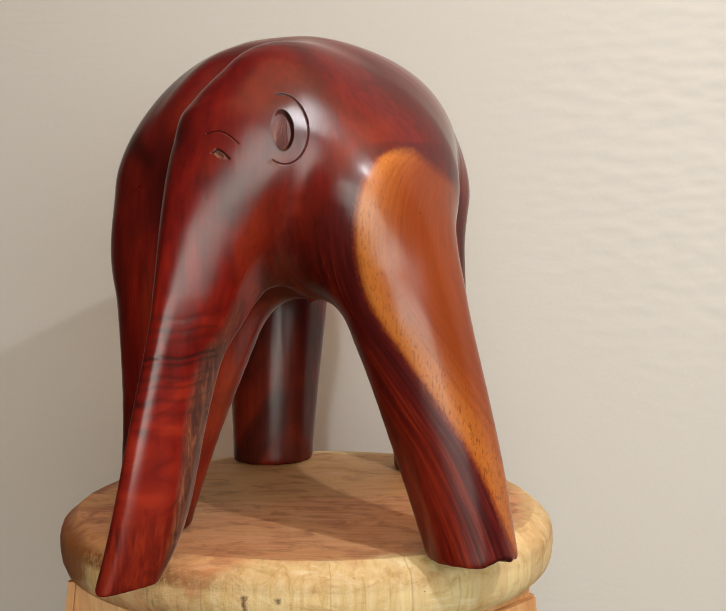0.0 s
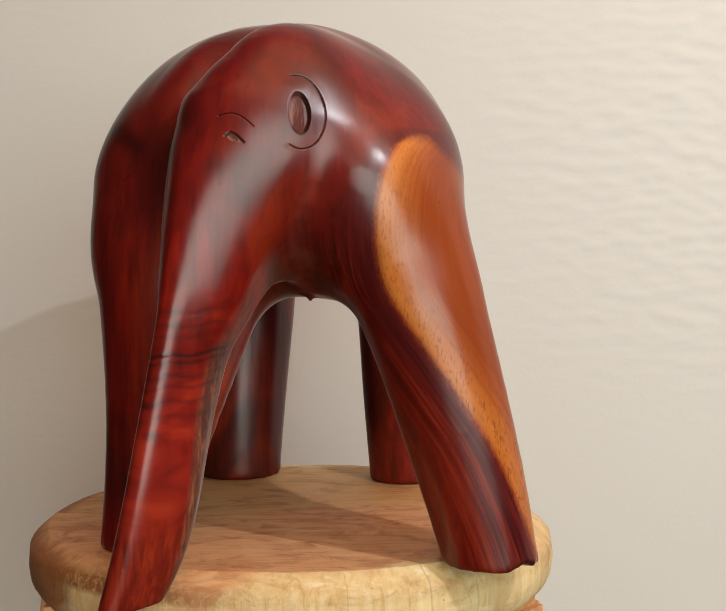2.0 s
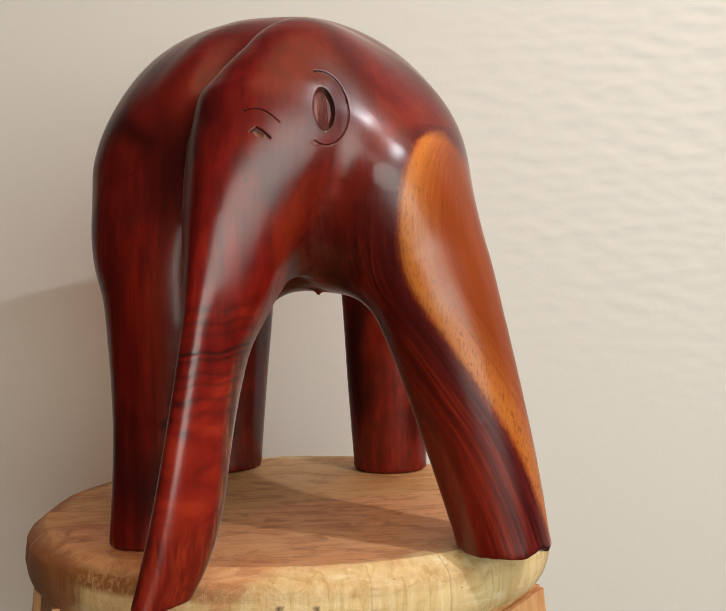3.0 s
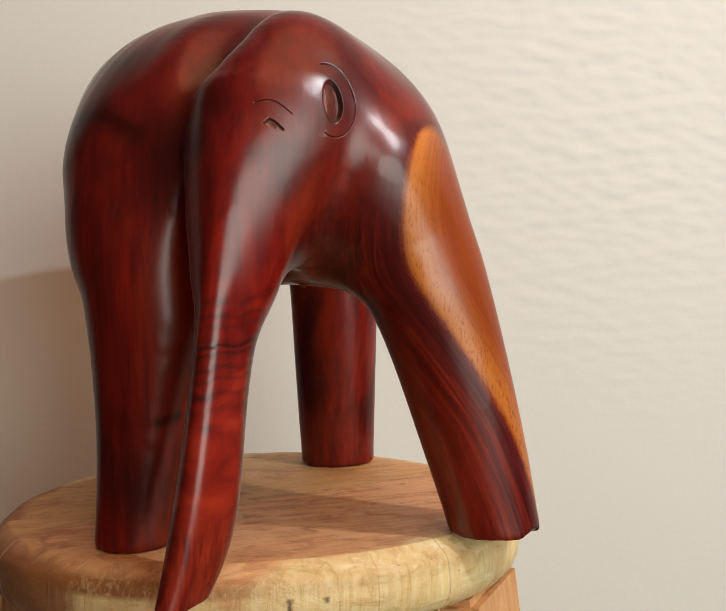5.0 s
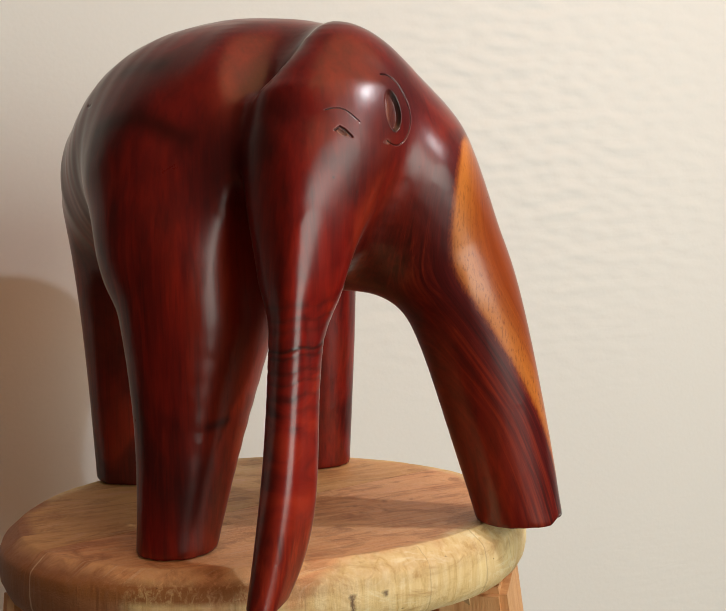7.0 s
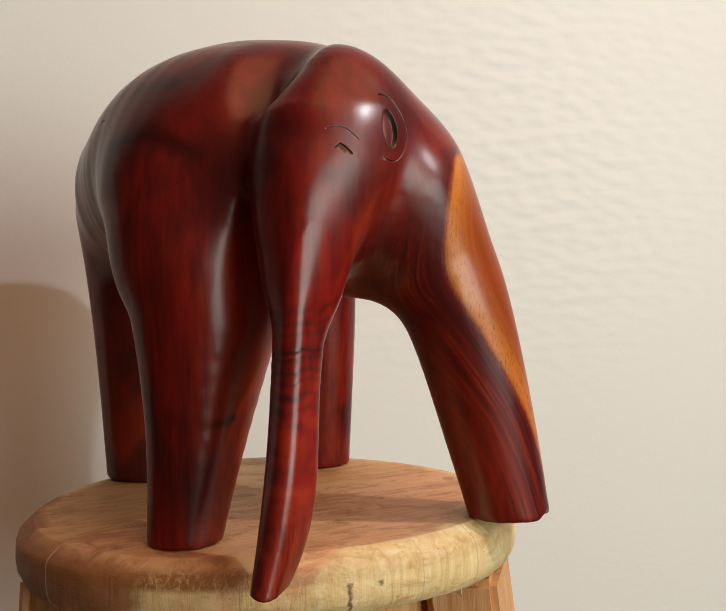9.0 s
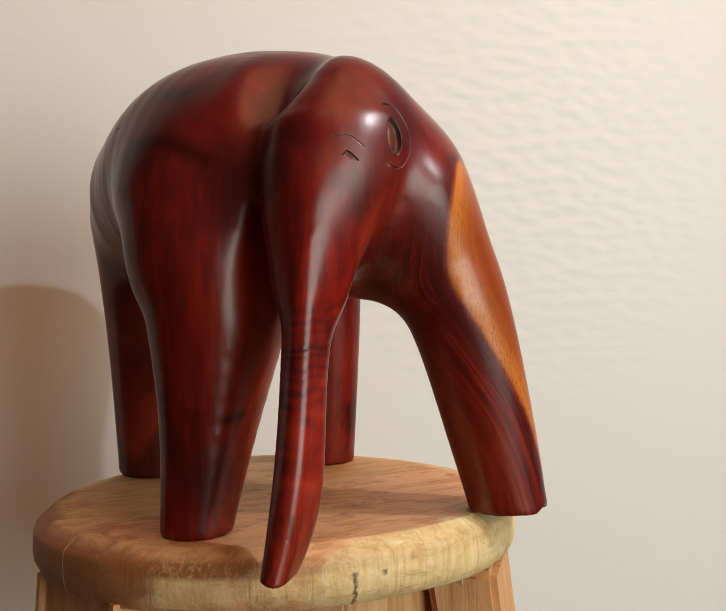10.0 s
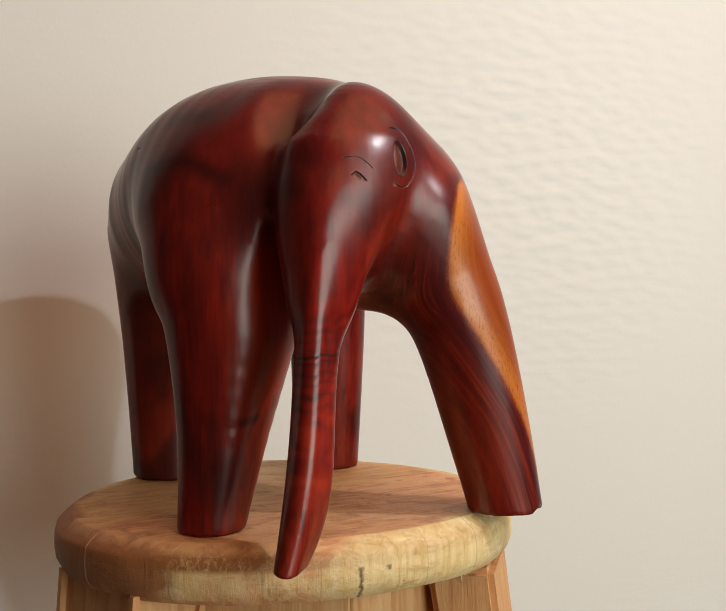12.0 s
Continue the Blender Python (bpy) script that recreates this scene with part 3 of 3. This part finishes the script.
def carving(p):
    """Depth of the chiselled lines (ear, eye, brow, rings of the trunk, chipped toe), the painted shade and dark marks
    in them, and bare wood.
    """
    cut, shade_marks, bare = np.zeros(len(p)), np.zeros(len(p)), np.zeros(len(p))

    def line(on, d, depth, width, darkness):
        nonlocal cut, shade_marks
        g = np.exp(-((d / width) ** 2))
        cut += on * depth * g
        shade_marks = np.maximum(shade_marks, on * darkness * g)

    uv, on = local(p, (-0.0473, 0.6186, 0.7042), (0.92, 0.393, 0.0), (-0.03, 0.07, 0.997))
    line(on, near_curve(uv, arc(0.001, 0.001, 0.0142, 0.0205, 100, 10)), 0.0009, 0.00045, 1.0)
    line(on, near_curve(uv, arc(0.001, 0.001, 0.0142, 0.0205, 10, -118)), 0.0007, 0.0003, 0.8)
    hole = np.hypot((uv[:, 0] - 0.0002) / 0.0066, uv[:, 1] / 0.0122)
    lean = np.clip((uv[:, 0] + 0.0035) / 0.007, 0, 1)
    cut += on * 0.0030 * np.clip((1.0 - hole) * 5, 0, 1) * (0.25 + 0.75 * lean)
    # shade painted round the ear's hollow, stronger on one side
    edge = np.exp(-(((hole - 0.93) / 0.10) ** 2)) * np.clip(lean + 0.5 * (uv[:, 1] < -0.008), 0, 1)
    shade_marks = np.maximum(shade_marks, on * 0.95 * edge)
    bare = np.maximum(bare, on * 0.40 * np.clip((1.0 - hole) * 4, 0, 1))
    # the lower end of the ear's outline is chipped
    chip = np.hypot((uv[:, 0] + 0.0058) / 0.0030, (uv[:, 1] + 0.0180) / 0.0016)
    cut += on * 0.0007 * np.clip(1.1 - chip, 0, 1)
    bare = np.maximum(bare, on * 0.7 * np.clip(1.2 - chip, 0, 1))
    uv, on = local(p, (-0.0796, 0.6092, 0.6915), (0.998, -0.067, 0.0), (0.002, 0.035, 0.999))
    line(on, near_curve(uv, [(-0.0088, 0.0115), (-0.005, 0.0125), (-0.001, 0.0126), (0.0025, 0.0115), (0.0055, 0.0095), (0.0085, 0.007), (0.0104, 0.0054)]), 0.0006, 0.00032, 0.95)
    line(on, near_curve(uv, [(-0.0048, 0.0004), (-0.0018, 0.0024), (0.0012, 0.0008), (0.0052, -0.0031)]), 0.0010, 0.0005, 0.95)
    ball = np.hypot((uv[:, 0] + 0.0004) / 0.0040, (uv[:, 1] + 0.0009 + 0.35 * uv[:, 0]) / 0.0020)
    cut += on * 0.0014 * np.clip(1.2 - ball, 0, 1)
    bare = np.maximum(bare, on * np.clip((1.25 - ball) * 2, 0, 1))
    # rings round the trunk
    t = (p[:, 1] < 0.625) & (p[:, 0] < -0.085) & (p[:, 2] > 0.535)
    for z, depth, width, darkness in ((0.5985, 0.0001, 0.0012, 0.3), (0.5915, 0.0001, 0.0009, 0.45), (0.5860, 0.0001, 0.0015, 0.35), (0.5765, 0.0003, 0.0010, 0.85), (0.5728, 0.0002, 0.0008, 0.6), (0.5655, 0.0002, 0.0012, 0.5), (0.560, 0.00018, 0.0009, 0.5), (0.5525, 0.00012, 0.0012, 0.4), (0.545, 0.0001, 0.0016, 0.3)):
        bend = z + 0.0010 * np.sin(p[:, 0] * 260) + 0.05 * (p[:, 0] + 0.11)
        line(t, p[:, 2] - bend, depth, width, darkness)
    # pinholes and small dents
    for spot, size in PINHOLES:
        line(np.ones(len(p)), np.linalg.norm(p - np.array(spot), axis=1), 0.0002, size * 0.6, 0.8)
    # a short scratch on the flank
    line(np.ones(len(p)), far_from(p, ((-0.1712, 0.7900, 0.7285), (-0.1700, 0.7990, 0.7275), (-0.1698, 0.8040, 0.7290))), 0.0008, 0.0007, 0.9)
    # chipped toe
    chip = np.hypot(np.hypot(p[:, 0] - 0.078, p[:, 1] - 0.630) / 0.010, (p[:, 2] - 0.4505) / 0.005)
    cut += 0.004 * np.clip(1.0 - chip, 0, 1)
    shade_marks = np.maximum(shade_marks, np.clip(1.3 - chip, 0, 0.8))
    return cut, shade_marks, bare


def settle(p, rounds):
    e = 0.0006
    for _ in range(rounds):
        d = form(p)
        g = np.stack([form(p + np.eye(3)[i] * e) - d for i in range(3)], 1) / e
        g /= np.maximum(np.linalg.norm(g, axis=1), 1e-6)[:, None]
        p = p - np.clip(d, -0.003, 0.003)[:, None] * g
    return p


def skin(lo, hi, h):
    """A quad skin of the form's zero surface on a grid of pitch h."""
    axes = [np.arange(a, b, h) for a, b in zip(lo, hi)]
    nx, ny, nz = map(len, axes)
    grid = np.stack(np.meshgrid(*axes, indexing="ij"), -1).reshape(-1, 3)
    d = np.concatenate([form(c) for c in np.array_split(grid, 12)]).reshape(nx, ny, nz)
    inside = d < 0
    cell = np.zeros((nx - 1, ny - 1, nz - 1), int)
    for i in (0, 1):
        for j in (0, 1):
            for k in (0, 1):
                cell += inside[i:nx - 1 + i, j:ny - 1 + j, k:nz - 1 + k]
    active = (cell > 0) & (cell < 8)
    index = np.full(active.shape, -1)
    index[active] = np.arange(active.sum())
    where = np.argwhere(active)
    points = np.array(lo) + (where + 0.5) * h
    quads = []
    for ax in range(3):
        a, b = [k for k in range(3) if k != ax]
        s0, s1 = [slice(None)] * 3, [slice(None)] * 3
        s0[ax], s1[ax] = slice(0, -1), slice(1, None)
        cross = inside[tuple(s0)] != inside[tuple(s1)]
        at = np.argwhere(cross)
        at = at[(at[:, a] > 0) & (at[:, b] > 0) & (at[:, a] < inside.shape[a] - 1) & (at[:, b] < inside.shape[b] - 1)]
        ids = []
        for da, db in ((0, 0), (1, 0), (1, 1), (0, 1)):
            c = at.copy()
            c[:, a] -= da
            c[:, b] -= db
            ids.append(index[c[:, 0], c[:, 1], c[:, 2]])
        q = np.stack(ids, 1)
        outward = inside[tuple(at.T)] ^ (ax == 1)
        q[~outward] = q[~outward][:, ::-1]
        quads.append(q)
    return points, np.concatenate(quads)


def split(points, quads):
    """Each quad becomes four."""
    edges = np.sort(np.stack([quads, np.roll(quads, -1, 1)], -1).reshape(-1, 2), 1)
    key, back = np.unique(edges, axis=0, return_inverse=True)
    back = back.reshape(-1, 4) + len(points)
    mids = points[key].mean(1)
    faces = points[quads].mean(1)
    f = np.arange(len(quads)) + len(points) + len(key)
    out = [np.stack([quads[:, i], back[:, i], f, back[:, i - 1]], 1) for i in range(4)]
    return np.concatenate([points, mids, faces]), np.concatenate(out)


def sanded(points, quads, rounds):
    """Evens out small ripples without shrinking the form."""
    edges = np.unique(np.sort(np.stack([quads, np.roll(quads, -1, 1)], -1).reshape(-1, 2), 1), axis=0)
    count = np.bincount(edges.ravel(), minlength=len(points))[:, None]
    for _ in range(rounds):
        for step in (0.55, -0.57):
            total = np.zeros_like(points)
            for a in range(3):
                total[:, a] = np.bincount(edges[:, 0], points[edges[:, 1], a], len(points)) + np.bincount(edges[:, 1], points[edges[:, 0], a], len(points))
            points = points + step * (total / count - points)
    points[:, 2] = np.maximum(points[:, 2], floor_of(points))
    return points


def eased(points, quads, weight, rounds):
    """Softens creases where the weight says so."""
    edges = np.unique(np.sort(np.stack([quads, np.roll(quads, -1, 1)], -1).reshape(-1, 2), 1), axis=0)
    count = np.bincount(edges.ravel(), minlength=len(points))[:, None]
    for _ in range(rounds):
        total = np.zeros_like(points)
        for a in range(3):
            total[:, a] = np.bincount(edges[:, 0], points[edges[:, 1], a], len(points)) + np.bincount(edges[:, 1], points[edges[:, 0], a], len(points))
        points = points + 0.6 * weight[:, None] * (total / count - points)
    return points


def normals(points, quads):
    f = np.cross(points[quads[:, 2]] - points[quads[:, 0]], points[quads[:, 3]] - points[quads[:, 1]])
    n = np.zeros_like(points)
    for k in range(4):
        for a in range(3):
            n[:, a] += np.bincount(quads[:, k], f[:, a], len(points))
    return n / np.maximum(np.linalg.norm(n, axis=1), 1e-12)[:, None]


points, quads = skin((-0.24, 0.54, 0.43), (0.14, 1.03, 0.80), 0.0042)
points = sanded(settle(points, 4), quads, 10)
points = eased(points, quads, np.exp(-((far_from(points, VALLEY) / 0.024) ** 4)), 14)
for _ in range(2):
    points, quads = split(points, quads)
    thin = (points[:, 0] < -0.07) & (points[:, 1] < 0.65) & (points[:, 2] < 0.632)
    ease = np.clip((0.632 - points[thin][:, 2:]) / 0.03, 0, 1)
    points[thin] += ease * (settle(points[thin], 1) - points[thin])
    points = sanded(points, quads, 8)
points = eased(points, quads, np.exp(-((np.linalg.norm(points - np.array((-0.106, 0.612, 0.636)), axis=1) / 0.027) ** 4)), 40)
# finer facets where the face is cut
for _ in range(2):
    mid = points[quads].mean(1)
    face = (np.linalg.norm(mid - np.array((-0.05, 0.615, 0.70)), axis=1) < 0.032) | (np.linalg.norm(mid - np.array((-0.08, 0.609, 0.695)), axis=1) < 0.022)
    fine_points, fine_quads = split(points, quads[face])
    points, quads = fine_points, np.concatenate([quads[~face], fine_quads])
cut, shade_marks, bare = carving(points)
facing = normals(points, quads)
sawn = np.clip((facing @ np.array((0.995, -0.05, 0.0)) - 0.80) / 0.12, 0, 1) * np.clip((0.612 - points[:, 2]) / 0.02, 0, 1)
sawn *= (points[:, 0] > -0.145) & (points[:, 0] < -0.072) & (points[:, 1] < 0.637)
points = points - cut[:, None] * facing
points[:, 2] = np.maximum(points[:, 2], floor_of(points))
mesh = bpy.data.meshes.new("elephant_statue")
mesh.from_pydata((points - BASE).tolist(), [], quads.tolist())
mesh.attributes.new("shade_marks", "FLOAT", "POINT").data.foreach_set("value", shade_marks.astype(np.float32))
mesh.attributes.new("rough_cut", "FLOAT", "POINT").data.foreach_set("value", np.maximum(sawn, bare).astype(np.float32))
mesh.shade_smooth()
mesh.materials.append(ROSEWOOD)
vein = np.max([np.exp(-((far_from(points, line) / width) ** 2)) for line, width in zip(VEINS, (0.0075, 0.009, 0.003))], axis=0)
mesh.attributes.new("vein", "FLOAT", "POINT").data.foreach_set("value", vein.astype(np.float32))
statue = new("elephant_statue", mesh)
statue.location = BASE
tagged(statue, "polished dark red rosewood elephant carving standing on the stool", "statue")

# ---- stool ----
WOBBLE = ((0.0005, 0.0025), (0.0017, -0.0020), (-0.0019, -0.0035), (-0.0006, -0.0004))


def rim_radius(a):
    return SEAT_R + sum(c * math.cos(k * a) + s * math.sin(k * a) for k, (c, s) in enumerate(WOBBLE, 1))


def seat_mesh():
    bm = bmesh.new()
    n = 220
    profile = [(0, 0), (-0.0150, 0.0), (-0.0135, 0.0), (-0.0124, -0.0002), (-0.0114, -0.0009), (-0.0030, -0.0080), (-0.0020, -0.0090), (-0.0011, -0.0103), (-0.0006, -0.0120), (0, -0.016), (0.0003, -0.024), (-0.0006, -0.031), (-0.0028, -0.0365), (-0.0065, -0.0405), (-0.012, -SEAT_T)]
    rings = []
    for inset, z in profile[1:]:
        ring = []
        for i in range(n):
            a = 2 * math.pi * i / n
            nick = 0.0012 * noise.noise((math.cos(a) * 5, math.sin(a) * 5, z * 30)) + 0.0008 * noise.noise((math.cos(a) * 19, math.sin(a) * 19, z * 120))
            r = rim_radius(a) + inset + nick
            ring.append(bm.verts.new((SEAT_C[0] + r * math.cos(a), SEAT_C[1] + r * math.sin(a), 0.45 + z)))
        rings.append(ring)
    for r0, r1 in zip(rings[:-1], rings[1:]):
        for i in range(n):
            bm.faces.new((r0[i], r1[i], r1[(i + 1) % n], r0[(i + 1) % n]))
    bm.faces.new(rings[0])
    bm.faces.new(rings[-1][::-1])
    bmesh.ops.recalc_face_normals(bm, faces=bm.faces[:])
    return bm


def part(name, bm, mat, parent, label="", smooth=False):
    mesh = bpy.data.meshes.new(name)
    bm.to_mesh(mesh)
    bm.free()
    mesh.materials.append(mat)
    if smooth:
        mesh.shade_smooth()
    ob = new(name, mesh)
    ob.parent = parent
    if label:
        tagged(ob, label)
    return ob


stool = tagged(new("wooden_stool"), "round rough-sawn wooden stool with a worn plank seat", "stool")
SEAM, SEAM_TURN = Vector((-0.0088, 0.797, 0)), radians(11.7)
across = Vector((-math.sin(SEAM_TURN), math.cos(SEAM_TURN), 0))
for lo, hi, mat, label in ((None, SEAM, SEAT_RED, "pinkish worn seat plank"), (SEAM, None, SEAT_PALE, "tan worn seat plank")):
    bm = seat_mesh()
    for at, keep in ((lo, 1), (hi, -1)):
        if at is None:
            continue
        cutgeo = bmesh.ops.bisect_plane(bm, geom=bm.verts[:] + bm.edges[:] + bm.faces[:], plane_co=at + across * keep * 0.0003, plane_no=across, clear_inner=keep > 0, clear_outer=keep < 0)
        rim = [e for e in cutgeo["geom_cut"] if isinstance(e, bmesh.types.BMEdge)]
        bmesh.ops.holes_fill(bm, edges=rim)
    part("plank", bm, mat, stool, label, smooth=True).data.set_sharp_from_angle(angle=radians(24))


def leg_mesh(angle, r_top, r_foot, wide, deep):
    bm = bmesh.new()
    bmesh.ops.create_cube(bm, size=1.0)
    out, side = Vector((math.cos(angle), math.sin(angle), 0)), Vector((-math.sin(angle), math.cos(angle), 0))
    for vert in bm.verts:
        up = vert.co.z > 0
        r, z = (r_top, 0.45 - SEAT_T) if up else (r_foot, 0.0)
        k = 1.0 if up else 0.8
        vert.co = Vector((*SEAT_C, z)) + out * (r + vert.co.x * deep * k) + side * vert.co.y * wide * k
    bmesh.ops.bevel(bm, geom=bm.edges[:], offset=0.005, segments=2, affect="EDGES")
    return bm


for a, r_top in ((-40, 0.150), (78, 0.150), (195, 0.142)):
    part("leg", leg_mesh(radians(a), r_top, r_top + 0.05, 0.098, 0.050), PINE, stool, "orange pine leg splayed outwards")
CORNERS = (-146, -92, -76, -50, -12, 30, 66, 104, 140, 176, 214)
for a0, a1 in zip(CORNERS[:-1], CORNERS[1:]):
    ends = [Vector((math.cos(radians(a)), math.sin(radians(a)), 0)) * 0.130 for a in (a0, a1)]
    along = ends[1] - ends[0]
    out = Vector((along.y, -along.x, 0)).normalized()
    bm = bmesh.new()
    bmesh.ops.create_cube(bm, size=1.0)
    for vert in bm.verts:
        x, y, z = vert.co
        vert.co = Vector((*SEAT_C, 0.45 - SEAT_T - 0.033)) + ends[0] + along * (0.5 + y * 0.985) + out * (x - 0.5) * 0.018 + Vector((0, 0, z * 0.066))
    bmesh.ops.recalc_face_normals(bm, faces=bm.faces[:])
    bmesh.ops.bevel(bm, geom=bm.edges[:], offset=0.0015, segments=1, affect="EDGES")
    part("apron_board", bm, PINE, stool)
# a small wedge glued under the seat beside one leg
bm = bmesh.new()
bmesh.ops.create_cube(bm, size=1.0)
turn = radians(-52)
for vert in bm.verts:
    x, y, z = vert.co
    r, side = 0.146 + x * 0.030, y * (0.040 if z > 0 else 0.026)
    vert.co = (SEAT_C[0] + r * math.cos(turn) - side * math.sin(turn), SEAT_C[1] + r * math.sin(turn) + side * math.cos(turn), 0.45 - SEAT_T - 0.010 + z * 0.020)
bmesh.ops.bevel(bm, geom=bm.edges[:], offset=0.002, segments=2, affect="EDGES")
part("glue_block", bm, PINE_PALE, stool, "pale wedge of wood under the seat")
